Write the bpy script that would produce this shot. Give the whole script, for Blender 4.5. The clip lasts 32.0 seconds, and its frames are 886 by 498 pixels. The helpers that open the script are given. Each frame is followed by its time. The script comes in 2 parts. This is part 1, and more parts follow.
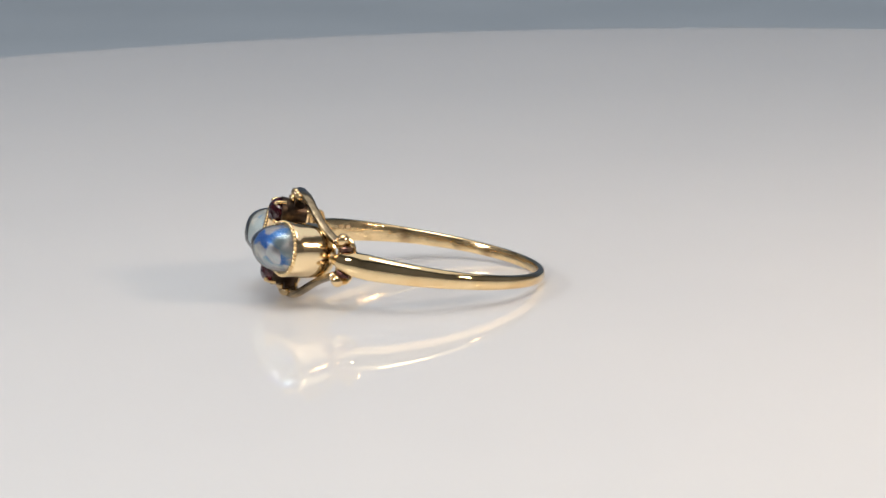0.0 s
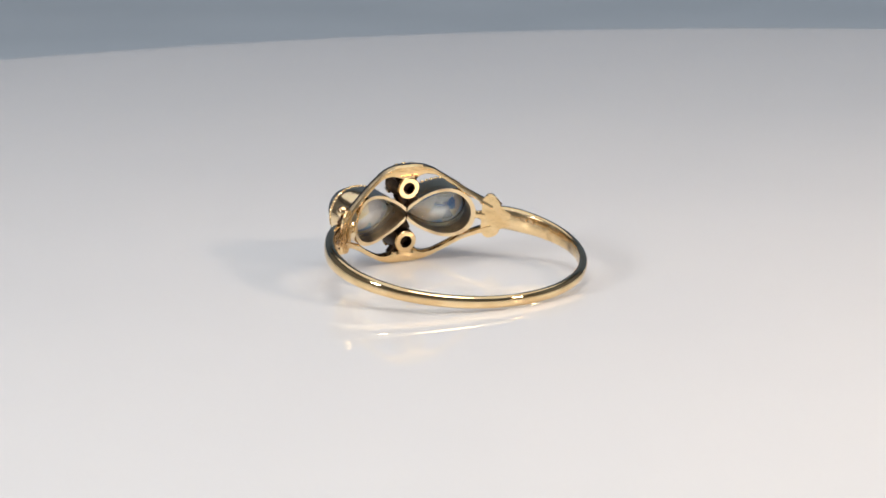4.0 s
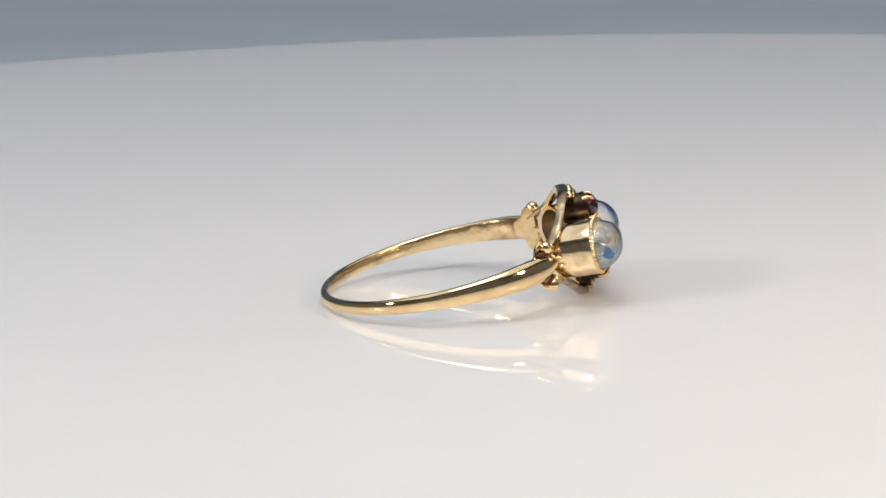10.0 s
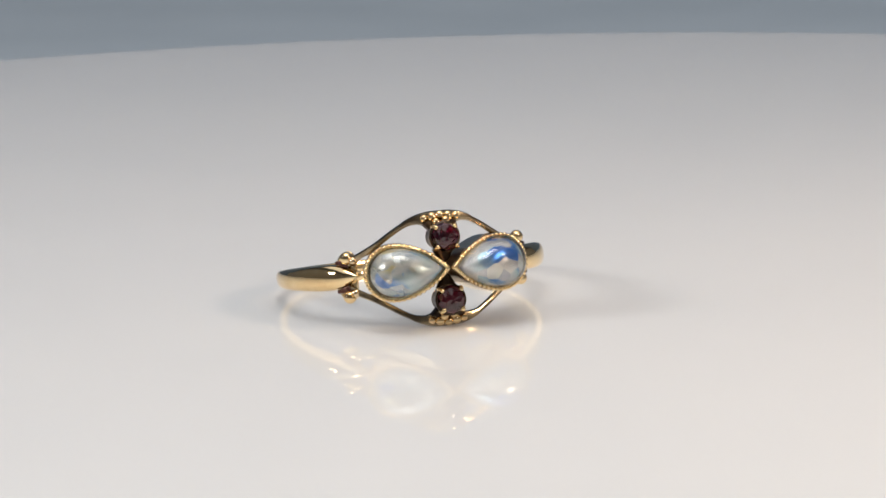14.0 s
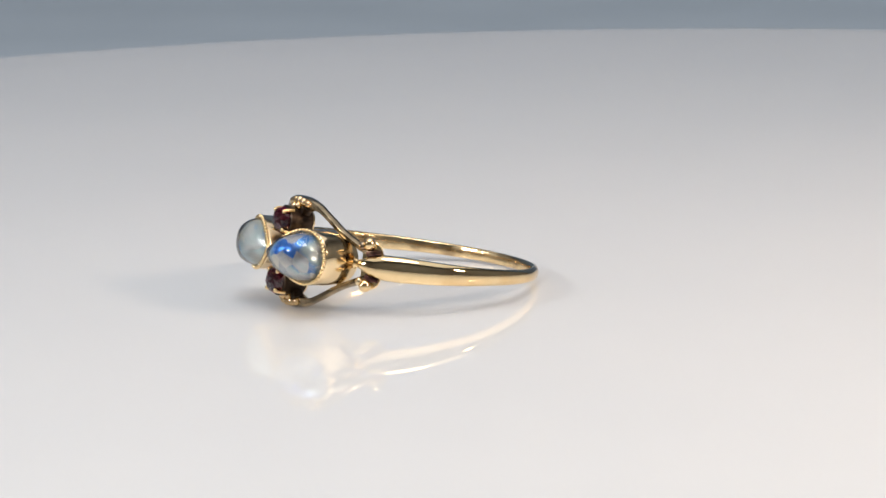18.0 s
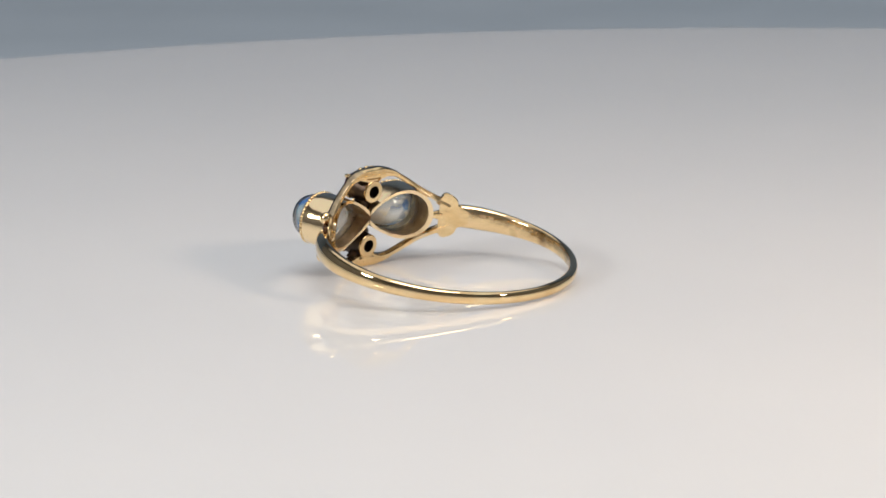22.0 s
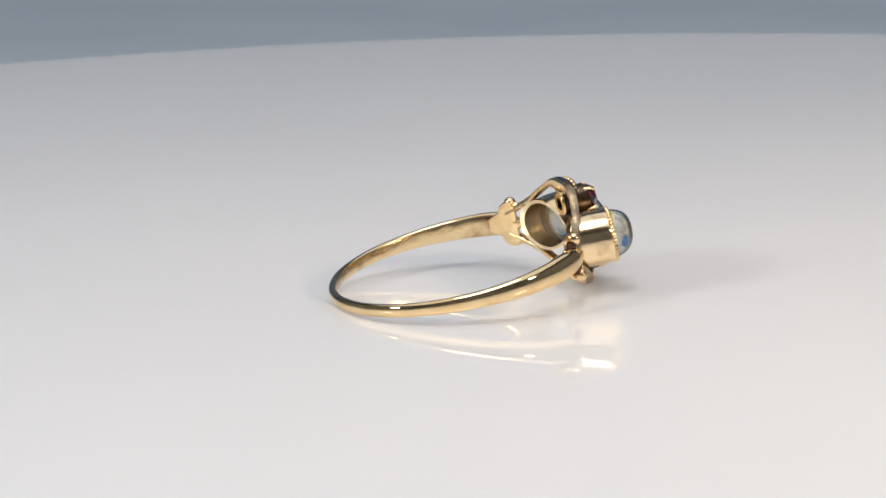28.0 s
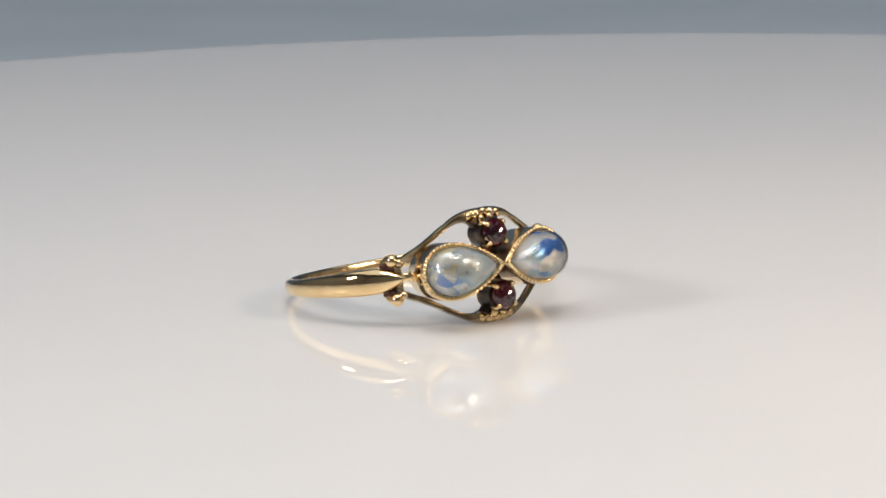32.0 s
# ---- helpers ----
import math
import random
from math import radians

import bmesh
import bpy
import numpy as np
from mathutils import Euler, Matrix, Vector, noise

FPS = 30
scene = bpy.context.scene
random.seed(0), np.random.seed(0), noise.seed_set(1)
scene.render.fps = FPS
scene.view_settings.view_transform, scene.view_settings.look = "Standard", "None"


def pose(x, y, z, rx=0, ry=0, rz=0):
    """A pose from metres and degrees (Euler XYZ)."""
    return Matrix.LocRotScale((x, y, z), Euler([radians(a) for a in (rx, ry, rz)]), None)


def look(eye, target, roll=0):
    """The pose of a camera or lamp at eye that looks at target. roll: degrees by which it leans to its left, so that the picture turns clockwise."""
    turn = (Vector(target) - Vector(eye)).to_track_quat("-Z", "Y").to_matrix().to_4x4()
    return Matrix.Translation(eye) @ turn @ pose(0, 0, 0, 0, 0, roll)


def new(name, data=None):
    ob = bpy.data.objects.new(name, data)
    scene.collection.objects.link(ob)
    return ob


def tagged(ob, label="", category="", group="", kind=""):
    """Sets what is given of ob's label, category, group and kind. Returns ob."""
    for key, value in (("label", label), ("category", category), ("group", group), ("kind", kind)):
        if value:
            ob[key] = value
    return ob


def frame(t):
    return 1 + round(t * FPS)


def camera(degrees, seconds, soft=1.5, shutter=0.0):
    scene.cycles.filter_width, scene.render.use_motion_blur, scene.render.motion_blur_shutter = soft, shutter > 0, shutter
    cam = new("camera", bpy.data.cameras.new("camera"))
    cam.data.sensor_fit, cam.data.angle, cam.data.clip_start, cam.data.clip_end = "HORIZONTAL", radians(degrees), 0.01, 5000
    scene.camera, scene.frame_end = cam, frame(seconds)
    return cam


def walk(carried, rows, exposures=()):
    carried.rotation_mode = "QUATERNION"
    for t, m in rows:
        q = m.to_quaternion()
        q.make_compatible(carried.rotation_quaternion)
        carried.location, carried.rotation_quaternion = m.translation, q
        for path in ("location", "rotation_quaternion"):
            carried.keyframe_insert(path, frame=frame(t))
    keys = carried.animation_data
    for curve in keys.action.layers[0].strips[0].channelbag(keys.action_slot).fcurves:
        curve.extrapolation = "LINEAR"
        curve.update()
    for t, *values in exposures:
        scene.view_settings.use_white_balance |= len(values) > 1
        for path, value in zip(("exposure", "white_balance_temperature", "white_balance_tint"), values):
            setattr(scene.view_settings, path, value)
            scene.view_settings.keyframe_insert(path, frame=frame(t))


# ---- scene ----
EYE = (0.0, -0.1814, 0.041575)          # the phone stands still in front of the turntable
TILT, PAN = math.atan2(0.041575, 0.1814) - radians(0.9007), radians(0.1793)
AIM = (EYE[0] + math.sin(PAN) * math.cos(TILT), EYE[1] + math.cos(PAN) * math.cos(TILT), EYE[2] - math.sin(TILT))
cam = camera(19.34, 32.0)
cam.data.dof.use_dof, cam.data.dof.focus_distance, cam.data.dof.aperture_fstop = True, 0.18, 180.0
# the phone's own exposure and white balance drift a little
DRIFT = [(0.0, -0.03, 6610, 10), (1.0, -0.01, 6620, 10), (3.0, 0.06, 6510, 10.5), (6.0, 0.01, 6600, 11), (8.0, -0.03, 6610, 10), (9.0, -0.01, 6610, 10), (10.0, 0.05, 6520, 10), (11.0, 0.05, 6460, 10), (12.0, 0.02, 6420, 11),
         (14.0, -0.03, 6640, 10), (17.0, 0.10, 6490, 10), (18.0, 0.08, 6500, 10), (21.0, -0.02, 6590, 10), (22.0, -0.04, 6600, 10), (24.0, 0.045, 6640, 10), (28.0, 0.03, 6470, 10.5), (31.0, -0.03, 6680, 10), (32.0, -0.03, 6680, 10)]
walk(cam, [(0.0, look(EYE, AIM, -1.9575)), (32.0, look(EYE, AIM, -1.9575))], DRIFT)

# ---- light ----
world = bpy.data.worlds.new("room_air")
scene.world = world
world.use_nodes = True
world.node_tree.nodes["Background"].inputs[0].default_value = (0.75, 0.82, 0.95, 1)
world.node_tree.nodes["Background"].inputs[1].default_value = 0.05


def area_light(name, eye, target, size, watts, colour, size_y=0, beam=180):
    data = bpy.data.lights.new(name, "AREA")
    data.shape = "RECTANGLE" if size_y else "DISK"
    data.size = size
    if size_y:
        data.size_y = size_y
    data.energy, data.color, data.spread = watts, colour, radians(beam)
    ob = new(name, data)
    ob.matrix_world = look(eye, target)
    return ob


area_light("desk_lamp_light_left", (-0.27, -0.108, 0.145), (0, 0, 0), 0.048, 0.455, (1.0, 0.985, 0.97))
area_light("desk_lamp_light_right", (0.147, -0.100, 0.090), (0.03, 0.01, 0), 0.026, 0.075, (1.0, 0.80, 0.61), beam=110)
area_light("overhead_lamp_light", (0.0, -0.09, 0.405), (0, 0.0, 0), 0.24, 0.785, (0.995, 0.972, 0.952))
# unseen broad fill, added to lift the room and the gold's dark reflections
area_light("room_fill_light", (0.0, 0.15, 1.66), (0, 0.15, 0), 2.6, 16.5, (0.955, 0.98, 1.0), 2.6)
scene.view_settings.exposure = 0.0


# ---- materials ----
def material(name, colour, rough=0.5, metal=0.0, **more):
    """A principled material with grain at two scales: (scale, amount) pairs in 'grain', bump in 'relief'."""
    mat = bpy.data.materials.new(name)
    mat.use_nodes = True
    nodes, links = mat.node_tree.nodes, mat.node_tree.links
    b = nodes["Principled BSDF"]
    b.inputs["Base Color"].default_value = (*colour, 1)
    b.inputs["Roughness"].default_value = rough
    b.inputs["Metallic"].default_value = metal
    for key in ("IOR", "Transmission Weight", "Coat Weight", "Coat Roughness", "Subsurface Weight", "Specular IOR Level"):
        if key in more:
            b.inputs[key].default_value = more[key]
    if "Subsurface Weight" in more:
        b.inputs["Subsurface Radius"].default_value, b.inputs["Subsurface Scale"].default_value = (1.0, 1.0, 1.0), more.get("glow", 0.006)
    coord = nodes.new("ShaderNodeTexCoord")

    def grain(scale, detail=4.0):
        n = nodes.new("ShaderNodeTexNoise")
        n.inputs["Scale"].default_value, n.inputs["Detail"].default_value = scale, detail
        links.new(coord.outputs["Object"], n.inputs["Vector"])
        return n
    if "second" in more:
        n = grain(more["scale"])
        ramp = nodes.new("ShaderNodeValToRGB")
        lo, hi = more.get("edges", (0.35, 0.65))
        ramp.color_ramp.elements[0].position, ramp.color_ramp.elements[1].position = lo, hi
        ramp.color_ramp.elements[0].color = (*colour, 1)
        ramp.color_ramp.elements[1].color = (*more["second"], 1)
        links.new(n.outputs["Fac"], ramp.inputs["Fac"])
        links.new(ramp.outputs["Color"], b.inputs["Base Color"])
    if "wear" in more:
        scale, low, high = more["wear"]
        n = grain(scale)
        m = nodes.new("ShaderNodeMapRange")
        m.inputs["To Min"].default_value, m.inputs["To Max"].default_value = low, high
        links.new(n.outputs["Fac"], m.inputs["Value"])
        links.new(m.outputs["Result"], b.inputs["Roughness"])
    if "relief" in more:
        scale, depth = more["relief"]
        n = grain(scale)
        bump = nodes.new("ShaderNodeBump")
        bump.inputs["Strength"].default_value, bump.inputs["Distance"].default_value = 0.5, depth
        links.new(n.outputs["Fac"], bump.inputs["Height"])
        links.new(bump.outputs["Normal"], b.inputs["Normal"])
    return mat


GOLD = material("yellow_gold", (0.93, 0.73, 0.43), 0.14, 1.0, second=(0.80, 0.57, 0.30), scale=420, wear=(900, 0.02, 0.075), relief=(400, 0.00011))
GOLD_OLD = material("mottled_gold", (0.94, 0.76, 0.49), 0.16, 1.0, second=(0.27, 0.17, 0.11), scale=950, edges=(0.44, 0.66), wear=(1300, 0.08, 0.28), relief=(900, 0.00020))
# patina brown that also paints the shade inside the backs of the bezels
BROWN = material("brown_patina_and_shade", (0.52, 0.37, 0.22), 0.32, 1.0, second=(0.88, 0.67, 0.41), scale=800, edges=(0.45, 0.8), wear=(1200, 0.2, 0.45), relief=(1300, 0.00006))
BEZEL_GOLD = material("bezel_gold", (0.93, 0.73, 0.45), 0.14, 1.0, second=(0.52, 0.35, 0.21), scale=520, edges=(0.52, 0.74), wear=(1300, 0.06, 0.2), relief=(600, 0.00006))
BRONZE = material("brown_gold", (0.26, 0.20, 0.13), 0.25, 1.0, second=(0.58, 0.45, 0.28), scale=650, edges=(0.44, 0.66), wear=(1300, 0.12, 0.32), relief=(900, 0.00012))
GOLD_WORN = material("worn_gold", (0.93, 0.72, 0.41), 0.25, 1.0, second=(0.84, 0.60, 0.31), scale=900, wear=(1500, 0.12, 0.28), relief=(330, 0.00045))
# brown patches: part stain, part dark reflections painted into the colour
INNER_GOLD = material("stain_and_reflection_gold", (0.90, 0.69, 0.40), 0.22, 1.0, second=(0.36, 0.24, 0.13), scale=360, edges=(0.54, 0.70), wear=(1200, 0.1, 0.26), relief=(310, 0.0006))
# patina, darkened further to hold the shade of an open gallery
PATINA_SHADE = material("patina_and_shade_gold", (0.06, 0.042, 0.032), 0.38, 1.0, second=(0.24, 0.165, 0.10), scale=900, edges=(0.55, 0.82), relief=(1500, 0.00006))
# plum tarnish with the shade of the shoulder recesses put into its colour
DARK_GOLD = material("plum_tarnish_shade", (0.10, 0.045, 0.04), 0.35, 1.0, second=(0.34, 0.22, 0.14), scale=1100, edges=(0.5, 0.75), relief=(1500, 0.00008))
GARNET = material("garnet", (0.22, 0.003, 0.022), 0.03, 0.0, second=(0.04, 0.002, 0.018), scale=900, wear=(1500, 0.02, 0.07), IOR=1.76, **{"Transmission Weight": 0.88})
ACRYLIC = material("white_gloss_acrylic", (0.80, 0.80, 0.80), 0.06, 0.0, second=(0.785, 0.787, 0.79), scale=30, wear=(60, 0.012, 0.03), IOR=1.68, **{"Subsurface Weight": 0.6})
PAPER = material("blue_grey_paper", (0.48, 0.545, 0.61), 0.85, 0.0, second=(0.45, 0.515, 0.58), scale=25, relief=(900, 0.0002))
PLASTIC = material("dark_plastic", (0.03, 0.03, 0.033), 0.4, 0.0, second=(0.04, 0.04, 0.042), scale=80)
WOOD = material("table_wood", (0.13, 0.08, 0.05), 0.45, 0.0, second=(0.09, 0.055, 0.035), scale=14)
PLASTER = material("grey_plaster", (0.66, 0.645, 0.63), 0.9, 0.0, second=(0.62, 0.605, 0.59), scale=6, relief=(150, 0.001))
# blue of the unseen north wall, chosen to tint the far plate by reflection
BLUE_WALL = material("reflection_tint_blue", (0.355, 0.50, 0.755), 0.8, 0.0, second=(0.335, 0.475, 0.72), scale=5, relief=(150, 0.001))


def stone_layer(name, stops, stretch, scale, distortion, glow, shift):
    """A layer inside a moonstone that scatters light, its sheen painted in: stops are (place in the noise, colour,
    cover), clear where the cover is 0.
    """
    mat = bpy.data.materials.new(name)
    mat.use_nodes = True
    nodes, links = mat.node_tree.nodes, mat.node_tree.links
    nodes.remove(nodes["Principled BSDF"])
    coord, place, grain = nodes.new("ShaderNodeTexCoord"), nodes.new("ShaderNodeMapping"), nodes.new("ShaderNodeTexNoise")
    place.inputs["Scale"].default_value, place.inputs["Location"].default_value = stretch, shift
    grain.inputs["Scale"].default_value, grain.inputs["Detail"].default_value, grain.inputs["Distortion"].default_value = scale, 1.2, distortion
    ramp = nodes.new("ShaderNodeValToRGB")
    e = ramp.color_ramp.elements
    e[0].position, e[0].color = stops[0][0], (*stops[0][1], stops[0][2])
    e[1].position, e[1].color = stops[-1][0], (*stops[-1][1], stops[-1][2])
    for where, colour, cover in stops[1:-1]:
        e.new(where).color = (*colour, cover)
    diffuse, behind, clear = nodes.new("ShaderNodeBsdfDiffuse"), nodes.new("ShaderNodeBsdfTranslucent"), nodes.new("ShaderNodeBsdfTransparent")
    milk, body, skin = [nodes.new("ShaderNodeMixShader") for _ in range(3)]
    # painted sheen: glossy patches, each with its own tilt and a colour from the stops
    sheets, sheen, shape = nodes.new("ShaderNodeTexVoronoi"), nodes.new("ShaderNodeBsdfGlossy"), nodes.new("ShaderNodeNewGeometry")
    centre, lean, tilt, blend = [nodes.new("ShaderNodeVectorMath") for _ in range(3)] + [nodes.new("ShaderNodeMix")]
    centre.operation, lean.operation, tilt.operation = "SUBTRACT", "MULTIPLY_ADD", "NORMALIZE"
    centre.inputs[1].default_value, lean.inputs[1].default_value = (0.5, 0.5, 0.5), (0.42, 0.42, 0.42)
    sheets.inputs["Scale"].default_value, sheen.inputs["Roughness"].default_value, blend.inputs[0].default_value = 950, 0.24, 0.3
    pick, askew = nodes.new("ShaderNodeSeparateColor"), nodes.new("ShaderNodeVectorMath")
    askew.operation, askew.inputs[1].default_value = "MULTIPLY_ADD", (0.0016, 0.0016, 0.0016)
    milk.inputs[0].default_value, body.inputs[0].default_value = glow, 0.34
    for a, b in ((coord.outputs["Object"], place.inputs[0]), (place.outputs[0], grain.inputs["Vector"]), (grain.outputs["Fac"], blend.inputs[2]), (blend.outputs[0], ramp.inputs[0]),
                 (ramp.outputs["Color"], diffuse.inputs[0]), (ramp.outputs["Color"], behind.inputs[0]), (diffuse.outputs[0], milk.inputs[1]), (behind.outputs[0], milk.inputs[2]), (milk.outputs[0], body.inputs[1]), (sheen.outputs[0], body.inputs[2]),
                 (grain.outputs["Color"], askew.inputs[0]), (coord.outputs["Object"], askew.inputs[2]), (askew.outputs[0], sheets.inputs["Vector"]), (sheets.outputs["Color"], pick.inputs[0]), (pick.outputs[0], blend.inputs[3]),
                 (sheets.outputs["Color"], centre.inputs[0]), (centre.outputs[0], lean.inputs[0]), (shape.outputs["Normal"], lean.inputs[2]), (lean.outputs[0], tilt.inputs[0]), (tilt.outputs[0], sheen.inputs["Normal"]), (ramp.outputs["Color"], sheen.inputs["Color"]),
                 (ramp.outputs["Alpha"], skin.inputs[0]), (clear.outputs[0], skin.inputs[1]), (body.outputs[0], skin.inputs[2]), (skin.outputs[0], nodes["Material Output"].inputs[0])):
        links.new(a, b)
    return mat


MOON = material("moonstone", (0.96, 0.97, 0.98), 0.015, 0.0, second=(0.93, 0.95, 0.98), scale=500, IOR=1.52, **{"Transmission Weight": 1.0})
# cream and blue stops paint gold reflections and blue sheen into the milk
PALE_SHEEN = stone_layer("pale_milk_painted_sheen", [(0.30, (1.0, 0.86, 0.46), 0.92), (0.37, (1.0, 0.96, 0.82), 0.85), (0.44, (0.95, 0.98, 0.95), 0.55), (0.49, (0.80, 0.92, 0.90), 0.36), (0.55, (0.96, 0.98, 0.98), 0.62), (0.61, (0.72, 0.93, 0.97), 0.65),
                                           (0.65, (0.30, 0.55, 0.90), 0.7), (0.70, (0.10, 0.28, 0.76), 0.8)],
                   (0.8, 0.9, 1.2), 290, 0.5, 0.25, (0.0121, 0.0063, 0.0087))
MILK_SHEEN = stone_layer("blue_milk_painted_sheen", [(0.30, (1.0, 0.88, 0.50), 0.92), (0.37, (1.0, 0.97, 0.86), 0.85), (0.44, (0.97, 0.97, 0.98), 0.66), (0.485, (0.94, 0.95, 1.0), 0.45), (0.53, (0.95, 0.98, 0.99), 0.68), (0.565, (0.66, 0.91, 0.97), 0.65),
                                           (0.60, (0.14, 0.38, 0.82), 0.78), (0.68, (0.06, 0.22, 0.70), 0.85)],
                   (0.8, 0.9, 1.3), 250, 0.5, 0.25, (0.0121, 0.0063, 0.0087))


def clear_and_glossy(mat, clear):
    """Lets part of the light straight through a stone, under a polished surface."""
    nodes, links = mat.node_tree.nodes, mat.node_tree.links
    straight, body, skin = nodes.new("ShaderNodeBsdfTransparent"), nodes.new("ShaderNodeMixShader"), nodes.new("ShaderNodeMixShader")
    gloss, edge = nodes.new("ShaderNodeBsdfGlossy"), nodes.new("ShaderNodeFresnel")
    gloss.inputs["Roughness"].default_value, edge.inputs["IOR"].default_value, body.inputs[0].default_value = 0.02, 1.52, clear
    for a, b in ((nodes["Principled BSDF"].outputs[0], body.inputs[1]), (straight.outputs[0], body.inputs[2]), (edge.outputs[0], skin.inputs[0]),
                 (body.outputs[0], skin.inputs[1]), (gloss.outputs[0], skin.inputs[2]), (skin.outputs[0], nodes["Material Output"].inputs[0])):
        links.new(a, b)


clear_and_glossy(MOON, 0.82)


# ---- helpers of this scene ----
def part(name, bm, mat, parent=None, label="", smooth=True, mm=True):
    """Links a bmesh as one mesh object. mm: its lengths are millimetres."""
    if mm:
        bmesh.ops.scale(bm, vec=(0.001, 0.001, 0.001), verts=bm.verts)
    bmesh.ops.recalc_face_normals(bm, faces=bm.faces)
    me = bpy.data.meshes.new(name)
    bm.to_mesh(me)
    bm.free()
    me.materials.append(mat)
    if smooth:
        for f in me.polygons:
            f.use_smooth = True
        me.set_sharp_from_angle(angle=radians(smooth if smooth is not True else 45))
    ob = new(name, me)
    ob.parent = parent
    if label:
        tagged(ob, label)
    return ob


def loft(rings, caps=True, loop=False, bm=None):
    """Skins rings of points, each ring closed."""
    bm = bm or bmesh.new()
    rows = [[bm.verts.new(p) for p in ring] for ring in rings]
    n = len(rows[0])
    pairs = list(zip(rows, rows[1:]))
    if loop:
        pairs.append((rows[-1], rows[0]))
    for a, b in pairs:
        for i in range(n):
            j = (i + 1) % n
            bm.faces.new((a[i], a[j], b[j], b[i]))
    if caps and not loop:
        bm.faces.new(rows[0][::-1])
        bm.faces.new(rows[-1])
    return bm


def lathe(profile, steps=48, bm=None):
    """Turns (radius, z) pairs round the z axis; radius 0 closes an end."""
    bm = bm or bmesh.new()
    rings = []
    for r, z in profile:
        if r < 1e-9:
            rings.append([bm.verts.new((0, 0, z))])
        else:
            rings.append([bm.verts.new((r * math.cos(2 * math.pi * k / steps), r * math.sin(2 * math.pi * k / steps), z)) for k in range(steps)])
    for a, b in zip(rings, rings[1:]):
        for i in range(steps):
            j = (i + 1) % steps
            if len(a) == 1 and len(b) > 1:
                bm.faces.new((a[0], b[i], b[j]))
            elif len(b) == 1 and len(a) > 1:
                bm.faces.new((a[i], a[j], b[0]))
            elif len(a) > 1:
                bm.faces.new((a[i], a[j], b[j], b[i]))
    return bm


def box(x0, y0, z0, x1, y1, z1, bevel=0.0, bm=None):
    bm = bm or bmesh.new()
    r = bmesh.ops.create_cube(bm, size=1)
    bmesh.ops.scale(bm, vec=(x1 - x0, y1 - y0, z1 - z0), verts=r["verts"])
    bmesh.ops.translate(bm, vec=((x0 + x1) / 2, (y0 + y1) / 2, (z0 + z1) / 2), verts=r["verts"])
    if bevel:
        edges = {e for v in r["verts"] for e in v.link_edges}
        bmesh.ops.bevel(bm, geom=list(edges), offset=bevel, segments=2, affect="EDGES", profile=0.6)
    return bm


def ball(x, y, z, r, bm=None, squash=(1, 1, 1), seg=16):
    bm = bm or bmesh.new()
    m = Matrix.Translation((x, y, z)) @ Matrix.Diagonal((*squash, 1))
    bmesh.ops.create_uvsphere(bm, u_segments=seg, v_segments=seg // 2 + 2, radius=r, matrix=m)
    return bm


def smooth_path(points, steps=8):
    """A Catmull-Rom line through points of any dimension."""
    p = [np.array(q, float) for q in points]
    p = [2 * p[0] - p[1]] + p + [2 * p[-1] - p[-2]]
    out = []
    for a, b, c, d in zip(p, p[1:], p[2:], p[3:]):
        for k in range(steps):
            s = k / steps
            out.append(0.5 * (2 * b + (c - a) * s + (2 * a - 5 * b + 4 * c - d) * s * s + (3 * b - a - 3 * c + d) * s ** 3))
    out.append(p[-2])
    return out


def bar(path, widths, depths, up=(0, 1, 0), power=3.0, seg=14, bm=None):
    """A bar along a path: widths across it, depths along 'up'; a rounded-rectangle section."""
    rings = []
    n = len(path)
    for i, p in enumerate(path):
        t = Vector(path[min(i + 1, n - 1)]) - Vector(path[max(i - 1, 0)])
        t.normalize()
        u = Vector(up) - t * t.dot(Vector(up))
        u.normalize()
        s = t.cross(u)
        w, d = widths[i] / 2, depths[i] / 2
        ring = []
        for k in range(seg):
            a = 2 * math.pi * k / seg
            ca, sa = math.cos(a), math.sin(a)
            m = (abs(ca) ** power + abs(sa) ** power) ** (-1 / power)
            ring.append(Vector(p) + s * (w * ca * m) + u * (d * sa * m))
        rings.append(ring)
    return loft(rings, bm=bm)


def lerp_table(x, table):
    xs, ys = zip(*table)
    return float(np.interp(x, xs, ys))


# ---- structure: room, table, backdrop ----
def build_room():
    bm = box(-2.2, -2.2, -0.82, 2.2, 2.2, -0.77)
    tagged(part("floor", bm, WOOD, mm=False, smooth=False), "brown wooden floor of the room", "floor", kind="structure")
    for name, q in (("wall_north", (-2.2, 2.0, -0.77, 2.2, 2.2, 1.7)), ("wall_south", (-2.2, -2.2, -0.77, 2.2, -2.0, 1.7)),
                    ("wall_east", (2.0, -2.0, -0.77, 2.2, 2.0, 1.7)), ("wall_west", (-2.2, -2.0, -0.77, -2.0, 2.0, 1.7))):
        # out of view, the north wall is blue only for its reflection in the plate
        tagged(part(name, box(*q), BLUE_WALL if name == "wall_north" else PLASTER, mm=False, smooth=False), "unseen north wall, blue to tint the plate by reflection" if name == "wall_north" else "plain grey plaster wall of the room", "wall", kind="structure")
    tagged(part("ceiling", box(-2.2, -2.2, 1.7, 2.2, 2.2, 1.8), PLASTER, mm=False, smooth=False), "plain grey plaster ceiling", "ceiling", kind="structure")


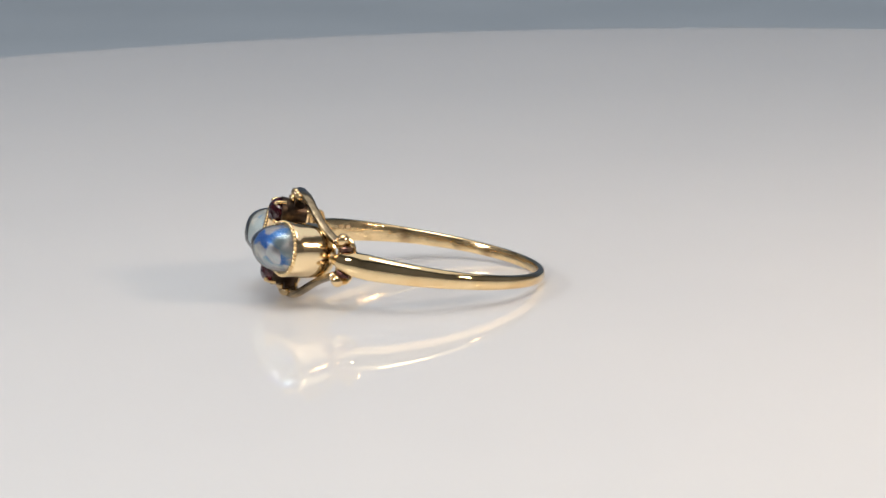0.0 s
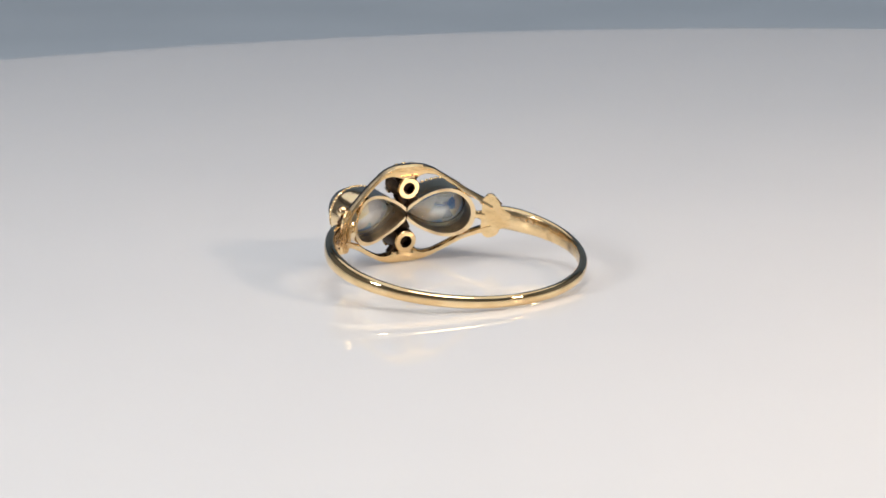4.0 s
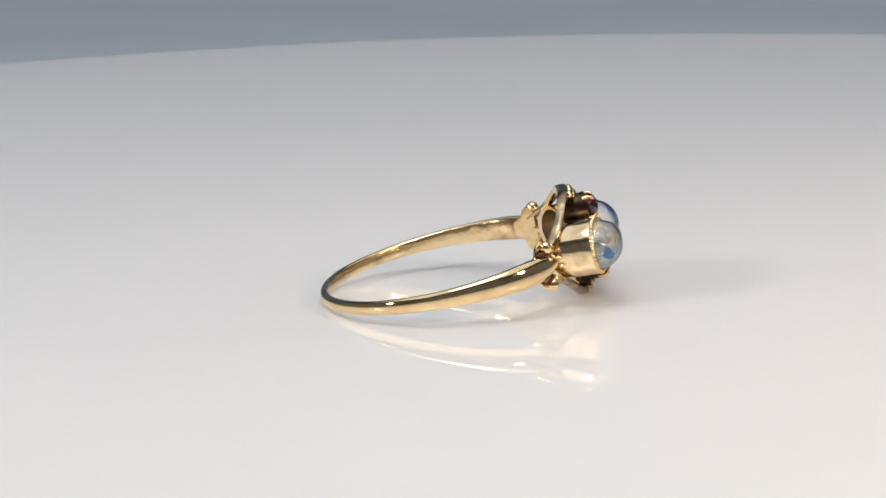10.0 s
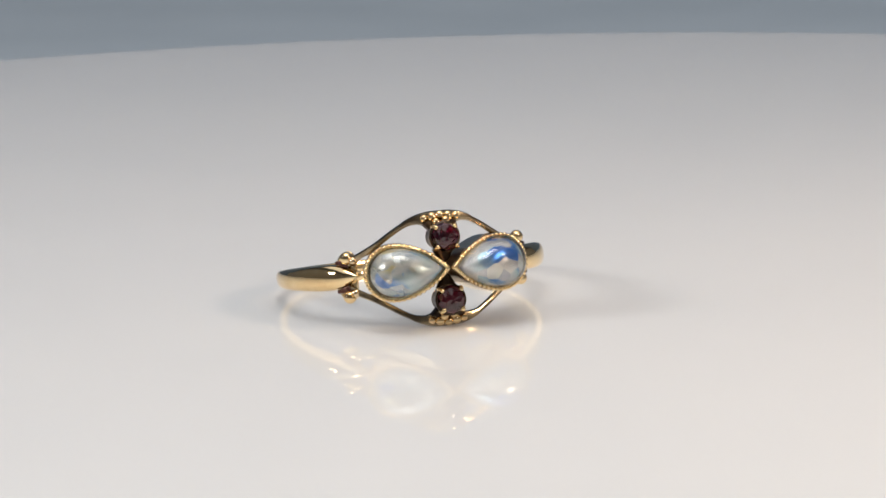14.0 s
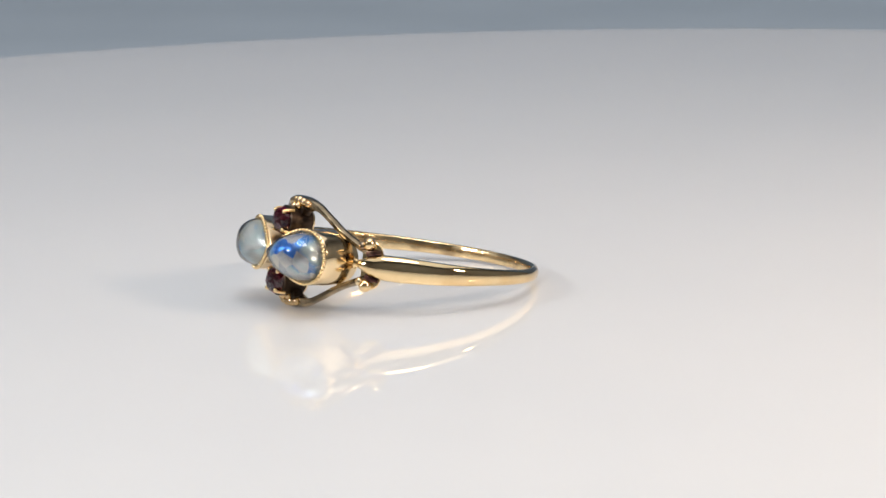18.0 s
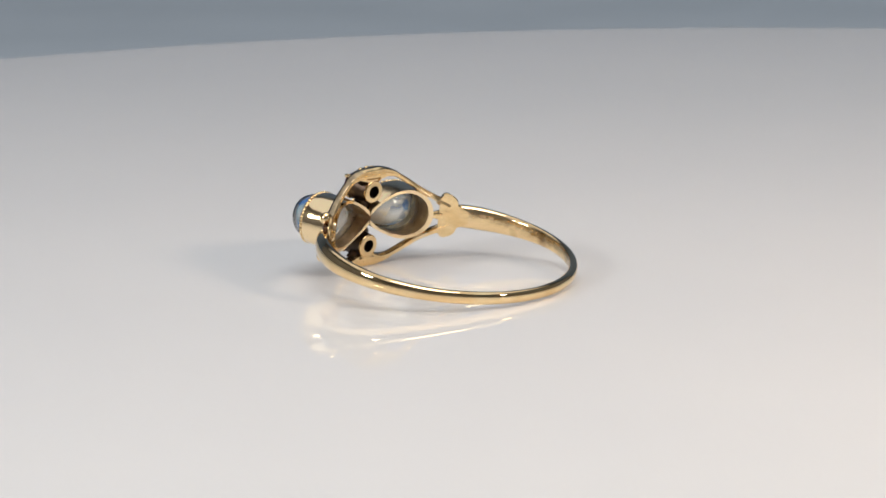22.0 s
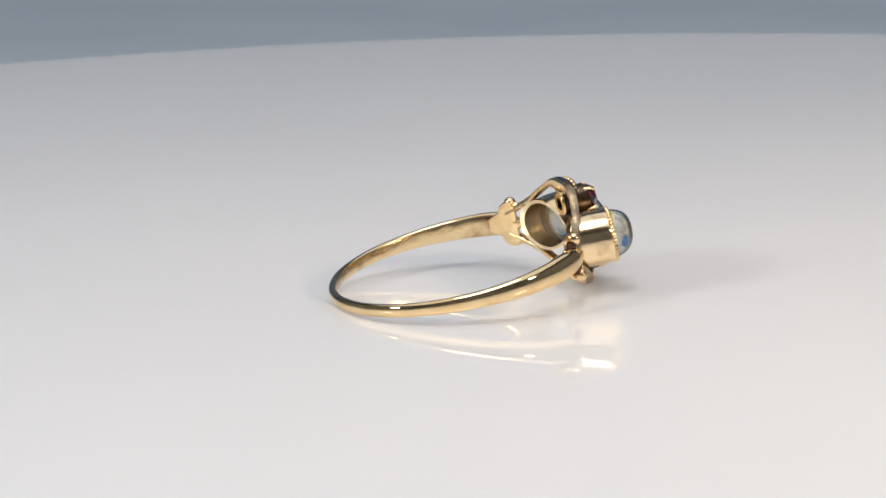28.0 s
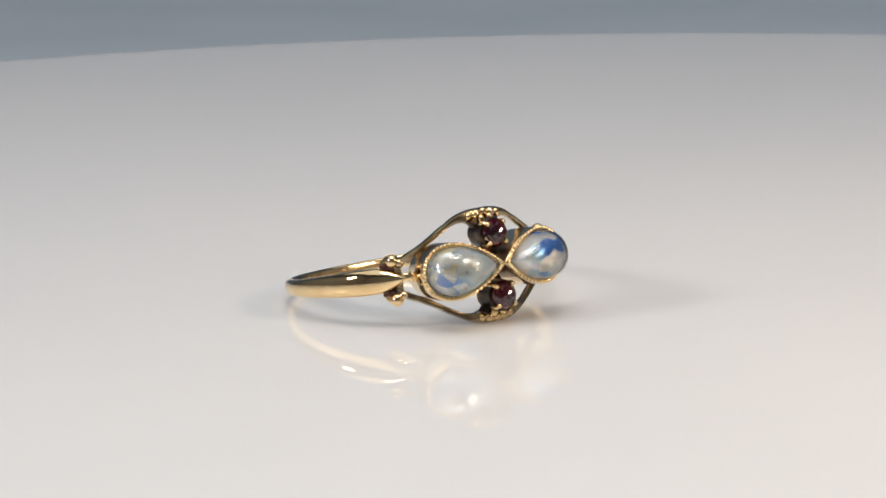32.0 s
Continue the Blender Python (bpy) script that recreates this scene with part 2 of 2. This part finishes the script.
def build_table():
    table = tagged(new("table"), "brown wooden table that carries the turntable", "table")
    table.location = (0, 0.15, -0.77)
    part("tabletop", box(-0.8, -0.55, 0.71, 0.8, 0.7, 0.738, 0.004), WOOD, table, mm=False)
    for x in (-0.74, 0.74):
        for y in (-0.49, 0.64):
            part("leg", box(x - 0.03, y - 0.03, 0, x + 0.03, y + 0.03, 0.709, 0.004), WOOD, table, mm=False)


def build_backdrop():
    """A sheet of blue-grey card laid flat on the table under and behind the turntable."""
    ob = part("backdrop", box(-0.7, -0.16, -0.032, 0.7, 0.84, -0.0314, 0.0002), PAPER, mm=False)
    tagged(ob, "plain blue-grey card lying flat under and behind the turntable", "backdrop", kind="structure")


PLATE_R = 0.1443


def build_turntable():
    table = tagged(new("turntable"), "round motor turntable with a glossy white plate, turning slowly", "turntable")
    table.location = (0, 0, -0.0314)
    part("housing", lathe([(0, 0), (95, 0), (98, 2), (98, 17), (95, 19.5), (0, 19.5)], 64), PLASTIC, table, "dark plastic motor housing")
    part("spindle", lathe([(0, 19.5), (12, 19.5), (12, 23.9), (0, 23.9)], 32), PLASTIC, table)
    r = PLATE_R * 1000
    return part("platter", lathe([(0, -7.4), (r - 2, -7.4), (r - 0.6, -6.8), (r, -5.4), (r, -1.6), (r - 0.5, -0.5), (r - 1.6, 0), (r - 1.7, 0), (r / 2, 0), (0, 0)], 256), ACRYLIC, table, "glossy white acrylic plate", smooth=15)


# ---- the ring: x across the head, y out through the head, z along the finger ----
SQUASH = 0.999
TIP = Vector((0.0, 11.1, 0.05))
LEAN = radians(14.5)


def teardrop(k, n):
    """Unit pear outline: u from 0 (point) to 1 (round end), w from -1 to 1."""
    a = 2 * math.pi * k / n
    w = math.sin(a) * abs(math.sin(a / 2)) ** 0.75
    return (1 - math.cos(a)) / 2, w / 0.806


def bezel_point(side, u, w, n, length=5.85, half=1.92):
    p = TIP + Vector((math.cos(LEAN), -math.sin(LEAN), 0)) * (u * length + 0.05) + Vector((math.sin(LEAN), math.cos(LEAN), 0)) * n
    return Vector((max(p.x, 0.05) * side, p.y, p.z + w * half))


def shrunk(u, w, f):
    return 0.55 + (u - 0.55) * f, w * f


def depth_to_finger(side, u, w, radius):
    """How far below the bezel's rim the finger's cylinder lies."""
    n = 0.0
    while n > -6:
        p = bezel_point(side, u, w, n)
        if math.hypot(p.x, p.y) <= radius:
            break
        n -= 0.02
    return n


def build_bezel(side, ring):
    N = 56
    rings = []
    for f, top, flare in ((0.98, 0.0, 0), (1.0, -0.12, 0), (0.99, -0.6, 0.01), (0.98, -1.3, 0.04), (0.95, -2.0, 0.05), (0.94, None, 0.06), (0.83, None, 0.04), (0.865, -0.9, 0), (0.88, 0.0, 0), (0.93, 0.06, 0)):
        line = []
        for k in range(N):
            u, w = teardrop(k, N)
            u, w = shrunk(u, w, f + flare * min(1, max(0, (u - 0.35) / 0.3)))
            n = depth_to_finger(side, u, w, 8.36) if top is None else top
            line.append(bezel_point(side, u, w, n))
        rings.append(line)
    bezel = part("bezel", loft(rings, loop=True), BEZEL_GOLD, ring, "pear-shaped yellow gold bezel with beaded rim")
    # tarnish outside where the two bezels meet; inside near the back, shade painted brown
    bezel.data.materials.append(BROWN)
    for f in bezel.data.polygons:
        row, k = divmod(f.index, N)
        near_tip = min(k, N - 1 - k) < 9
        if row == 6 or (row in (1, 2, 3, 4) and near_tip):
            f.material_index = 1
    bm = bmesh.new()
    M = 50
    for k in range(M):
        u, w = shrunk(*teardrop(k + 0.5, M), 0.94)
        p = bezel_point(side, u, w, 0.08)
        bmesh.ops.create_icosphere(bm, subdivisions=2, radius=0.17, matrix=Matrix.Translation(p))
    part("milgrain_edge", bm, GOLD_WORN, bezel, "fine row of worn gold beads")
    # cabochon: a rounded dome and a deep belly, the pear softened towards the top
    tall = 1.85 if side > 0 else 2.15

    def outline(s, n):
        soft = (1 - s) ** 0.8
        line = []
        for k in range(N):
            a = 2 * math.pi * k / N
            u, w = teardrop(k, N)
            u, w = 0.57 + (u - 0.57) * (1 - 0.22 * soft), w + (math.sin(a) - w) * soft
            line.append(bezel_point(side, 0.55 + (u - 0.55) * 0.885 * s, w * 0.885 * s, n))
        return line

    def dome(inset, turns=(2, 9, 17, 26, 35, 44, 53, 62, 71, 79, 86)):
        return [(math.cos(radians(a)) ** 0.66 * (1 - inset * 0.22), -0.2 + (tall - inset) * math.sin(radians(a))) for a in turns]

    def belly(inset):
        return [(s * (1 - inset * 0.22), -1.2 + inset * 0.5 - 0.85 * math.sqrt(1 - s * s)) for s in (0.06, 0.3, 0.55, 0.75, 0.9, 0.985)]
    stone = part("moonstone", loft([outline(s, n) for s, n in belly(0) + dome(0)]), MOON, ring, "milky domed moonstone with blue sheen", smooth=80)
    part("milky_core", loft([outline(s, n) for s, n in belly(0.85) + dome(0.26)]), PALE_SHEEN if side > 0 else MILK_SHEEN, stone, "milky heart of the stone, sheen and reflections painted in", smooth=80)
    return bezel


def build_garnet(up, ring):
    z0 = 2.12 * up
    turn = Matrix.Translation((0, 0.0, z0)) @ Matrix.Rotation(radians(-90), 4, "X")   # local z becomes +y

    def placed(bm):
        bm.transform(turn)
        return bm
    # closed dark floor added for the shade inside the open back hole
    cup = part("garnet_setting", placed(lathe([(0, 8.85), (0.42, 8.82), (0.46, 8.27), (0.82, 8.27), (0.88, 8.4), (0.9, 8.9), (1.02, 9.6), (1.08, 10.15), (0.98, 10.22), (0.86, 9.9), (0.5, 9.1), (0, 9.0)], 28)), PATINA_SHADE, ring, "dark gold cup, patina and gallery shade in its colour")
    part("back_collar", placed(lathe([(0.47, 8.2), (0.8, 8.2), (0.86, 8.26), (0.86, 8.45), (0.47, 8.45), (0.47, 8.2)], 28)), GOLD, cup, "bright gold collar")
    # dark block added where the slot behind the bezel tips lies in shade
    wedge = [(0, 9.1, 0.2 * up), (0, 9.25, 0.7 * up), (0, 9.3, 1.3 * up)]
    part("slot_shade_block", bar(wedge, [0.3, 0.8, 1.5], [0.6, 0.9, 0.8], power=3), PATINA_SHADE, cup)
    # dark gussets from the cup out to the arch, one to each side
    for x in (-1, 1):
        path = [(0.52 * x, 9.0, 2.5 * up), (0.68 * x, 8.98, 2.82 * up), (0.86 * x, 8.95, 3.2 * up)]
        part("gusset", bar(path, [0.3, 0.5, 0.8], [0.7, 0.75, 0.8], power=5), PATINA_SHADE, cup)
    # faceted stone: table, crown, girdle, pavilion
    bm = bmesh.new()
    rows = []
    for r, h, off in ((0.30, 10.95, 0), (0.58, 10.86, 0.5), (0.82, 10.66, 0), (0.97, 10.36, 0.5), (0.97, 10.26, 0.5), (0.55, 9.85, 0)):
        rows.append([bm.verts.new((r * math.cos((k + off) * math.pi / 5), r * math.sin((k + off) * math.pi / 5), h)) for k in range(10)])
        for v in rows[-1][::2]:
            v.co.z += 0.04 if h > 10.4 else 0.0
    top = bm.verts.new((0.04, 0.02, 11.0))
    for i in range(10):
        bm.faces.new((rows[0][i], rows[0][(i + 1) % 10], top))
    for a, b in zip(rows, rows[1:]):
        for i in range(10):
            j = (i + 1) % 10
            bm.faces.new((a[i], a[j], b[i]))
            bm.faces.new((a[j], b[j], b[i]))
    end = bm.verts.new((0.15 * up, 0.13, 9.4))
    for i in range(10):
        bm.faces.new((rows[-1][i], rows[-1][(i + 1) % 10], end))
    part("garnet", placed(bm), GARNET, cup, "small round faceted dark red garnet", smooth=False)
    for k in range(4):
        a = radians(45 + 90 * k)
        path = [(r * math.cos(a), r * math.sin(a), h) for r, h in ((1.06, 9.95), (1.07, 10.15), (1.06, 10.4), (1.0, 10.58), (0.9, 10.66))]
        bm = bar(path, [0.26, 0.27, 0.26, 0.24, 0.2], [0.26, 0.27, 0.26, 0.24, 0.2], up=(math.cos(a), math.sin(a), 0.3), power=2.2, seg=10)
        ball(0.92 * math.cos(a), 0.92 * math.sin(a), 10.63, 0.17, bm, seg=10)
        part("claw", placed(bm), GOLD_WORN, cup)


def arch_line(up):
    half = [(6.15, 6.24, 0.78), (5.68, 6.64, 1.06), (5.13, 7.1, 1.38), (4.14, 7.71, 1.98), (2.87, 8.25, 2.82), (1.8, 8.57, 3.38), (0.9, 8.72, 3.64), (0, 8.76, 3.66)]
    line = [(x, y, z * up) for x, y, z in half]
    return line + [(-x, y, z) for x, y, z in line[-2::-1]]


def build_arch(up, ring):
    path = smooth_path(arch_line(up), 6)
    wide = [lerp_table(abs(p[0]), [(0, 1.2), (0.7, 1.08), (1.5, 0.66), (2.4, 0.38), (4.5, 0.38), (5.9, 0.5)]) for p in path]
    deep = [lerp_table(abs(p[0]), [(0, 0.82), (1.2, 0.78), (2.5, 0.58), (4.5, 0.56), (5.9, 0.6)]) for p in path]
    path = [(p[0], p[1], p[2] - up * max(0, w - 0.46) / 2 * (1 if abs(p[0]) < 2.4 else 0)) for p, w in zip(path, wide)]
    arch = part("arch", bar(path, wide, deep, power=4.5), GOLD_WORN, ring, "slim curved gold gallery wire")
    # all but the finger-facing side is a darker, browner gold
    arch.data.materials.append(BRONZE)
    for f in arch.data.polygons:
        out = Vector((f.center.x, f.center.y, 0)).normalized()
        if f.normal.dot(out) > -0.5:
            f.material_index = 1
    # where the wire touches the bezels
    for x in (-1, 1):
        path = smooth_path([(4.85 * x, 7.18, 1.44 * up), (4.4 * x, 7.46, 1.7 * up), (3.85 * x, 7.76, 2.02 * up)], 5)
        part("solder_seam", bar(path, [0.3, 0.36, 0.32, 0.38, 0.34, 0.4, 0.36, 0.38, 0.3, 0.26, 0.16], [0.5, 0.46, 0.52, 0.48, 0.54, 0.46, 0.52, 0.46, 0.48, 0.42, 0.3], power=2.4, seg=10), GOLD_OLD, arch, "rough brown solder seam")
    # the web between arch and garnet cup
    web = [(0, 8.46, 3.1 * up), (0, 8.45, 2.9 * up), (0, 8.45, 2.7 * up)]
    part("web", bar(web, [1.6, 1.1, 1.0], [0.42, 0.4, 0.4], power=4), GOLD, arch)
    for x, y, z, r in ((-1.15, 9.12, 3.42, 0.25), (-0.62, 9.2, 3.5, 0.31), (-0.05, 9.22, 3.58, 0.29), (0.5, 9.2, 3.5, 0.32), (1.05, 9.12, 3.42, 0.27), (-0.35, 9.45, 3.2, 0.27), (0.3, 9.42, 3.16, 0.24)):
        part("granule", ball(x * up, y, z * up, r * 1.12, squash=(1, 0.8, 0.95), seg=12), GOLD, arch)


def shank_half_width(a):
    return lerp_table(a, [(37.5, 0.04), (40, 0.38), (44, 0.70), (50, 0.88), (58, 0.9), (72, 0.80), (100, 0.59), (130, 0.48), (180, 0.44)])


def inner_radius(a):
    return lerp_table(a, [(37.5, 8.43), (44, 8.47), (50, 8.54), (58, 8.64), (70, 8.73), (90, 8.82), (180, 8.93)])


def build_shank(ring):
    rings = []
    degrees = [37.5, 38.5, 40, 42, 44, 47, 50, 54] + list(range(58, 303, 4)) + [306, 310, 313, 316, 318, 320, 321.5, 322.5]
    for d in degrees:
        a = d if d <= 180 else 360 - d
        w = shank_half_width(a)
        r_in = inner_radius(a) if a > 40 else 8.75 - (a - 37.5) * 0.1
        peak = lerp_table(a, [(37.5, 9.2), (40, 9.36), (44, 9.48), (52, 9.56), (90, 9.5), (180, 9.5)])
        s, c = math.sin(radians(d)), math.cos(radians(d)) * SQUASH
        thick = peak - r_in
        side = [(r_in + 0.03, 0.7), (r_in + 0.12 * thick, 0.9), (r_in + 0.35 * thick, 1.0), (r_in + 0.58 * thick, 0.97), (r_in + 0.77 * thick, 0.84), (r_in + 0.9 * thick, 0.62), (r_in + 0.975 * thick, 0.33)]
        section = [(r_in, 0)] + side + [(peak, 0)] + [(r, -q) for r, q in side[::-1]]
        rings.append([(r * s, r * c, w * q) for r, q in section])
    shank = part("shank", loft(rings), GOLD, ring, "slim polished yellow gold band", smooth=50)
    # the inside is uneven, worn and stained; dark reflections are painted in too
    shank.data.materials.append(INNER_GOLD)
    for f in shank.data.polygons:
        if f.index % 16 in (0, 1, 14, 15):
            f.material_index = 1
    # two worn stamps on the inside, too small to read
    for d, w in ((61.5, 0.5), (66.0, 0.42)):
        bm = box(-w / 2, -0.012, -0.13, w / 2, 0.012, 0.13, 0.01)
        bm.transform(Matrix.Translation((8.655 * math.sin(radians(d)), 8.655 * math.cos(radians(d)), 0.3)) @ Matrix.Rotation(radians(-d), 4, "Z"))
        part("stamp", bm, BROWN, shank)


def build_shoulder(side, ring):
    a = radians(41)
    ca, sa = math.cos(a), math.sin(a)

    def at(r, along, z):      # along: millimetres towards the head
        b = a - along / 8.6
        return (side * r * math.sin(b), r * math.cos(b), z)
    # lobed plate on the inside of the finger hole
    rings = []
    for k in range(45):
        along = -2.0 + 2.25 * k / 44
        lobe = 1 - ((along + 0.52) / 0.66) ** 2
        half = lerp_table(along, [(-2.0, 0.45), (-1.5, 0.72), (-0.9, 1.02), (0.25, 1.34)]) + 0.5 * math.sqrt(max(0, lobe))
        low = inner_radius(41 - along * 6.66) - 0.012
        top = max(low + 0.06, 8.72)
        rings.append([at(low + 0.03, along, -half), at(low, along, 0), at(low + 0.03, along, half), at(low + 0.16, along, half + 0.05), at(top, along, half - 0.05), at(top, along, 0), at(top, along, -half + 0.05), at(low + 0.16, along, -half - 0.05)])
    shoulder = part("shoulder_plate", loft(rings), GOLD_WORN, ring, "lobed gold collar between band and head", smooth=40)
    for up in (1, -1):
        height = 1.45 * up if up < 0 else (1.3 if side > 0 else 1.55)
        part("ball_bead", ball(*at(8.95, -0.24, height - 0.06 * up), 0.46), GOLD, shoulder, "small round gold bead")
        part("bead_link", ball(*at(8.86, 0.2, height - 0.28 * up), 0.36, squash=(1, 1, 0.9), seg=12), GOLD_OLD, shoulder)
        # solid dark bar added for the shaded gap between bead and band tip
        path = smooth_path([at(8.88, -1.05, 0.98 * up), at(8.96, -0.55, 0.9 * up), at(8.9, -0.15, 0.78 * up)], 4)
        part("recess_shade_bar", bar(path, [0.3] * 3 + [0.42] * 6, [0.4] * 9, up=(side * sa, ca, 0), power=2.6, seg=8), DARK_GOLD, shoulder)
    path = smooth_path([at(8.64, 0.0, 0), at(8.62, 0.4, 0), at(8.6, 0.7, 0), at(8.58, 0.95, 0)], 4)
    part("centre_link", bar(path, [0.7] * 5 + [0.56] * 4 + [0.8] * 4, [0.42] * len(path), up=(side * sa, ca, 0), power=3, seg=12), GOLD_WORN, shoulder)


def build_ring():
    ring = tagged(new("ring"), "vintage yellow gold ring with two moonstones and two garnets, lying flat", "ring")
    build_shank(ring)
    for side in (1, -1):
        build_shoulder(side, ring)
        build_bezel(side, ring)
    for up in (1, -1):
        build_arch(up, ring)
        build_garnet(up, ring)
    return ring


build_room()
build_table()
build_backdrop()
platter = build_turntable()
jewel = build_ring()

PERIOD, START = 18.926, -3.766


def heading(t):
    return 180 + START - 360 * (t - 15) / PERIOD


def motions():
    """The plate turns clockwise at a steady pace, a little off its centre, and carries the ring with it."""
    times = [0.5 * k for k in range(65)]
    walk(platter, [(t, pose(0, 0, 0.0314, 0, 0, heading(t)) @ pose(0.0030, 0.0003, 0)) for t in times])
    walk(jewel, [(t, pose(0, 0, 0, 0, 0, heading(t)) @ pose(0.002175, 0.001072, 0.002205) @ pose(0, 0, 0, 10.55) @ pose(0, 0, 0, 0, 0.956)) for t in times])


motions()
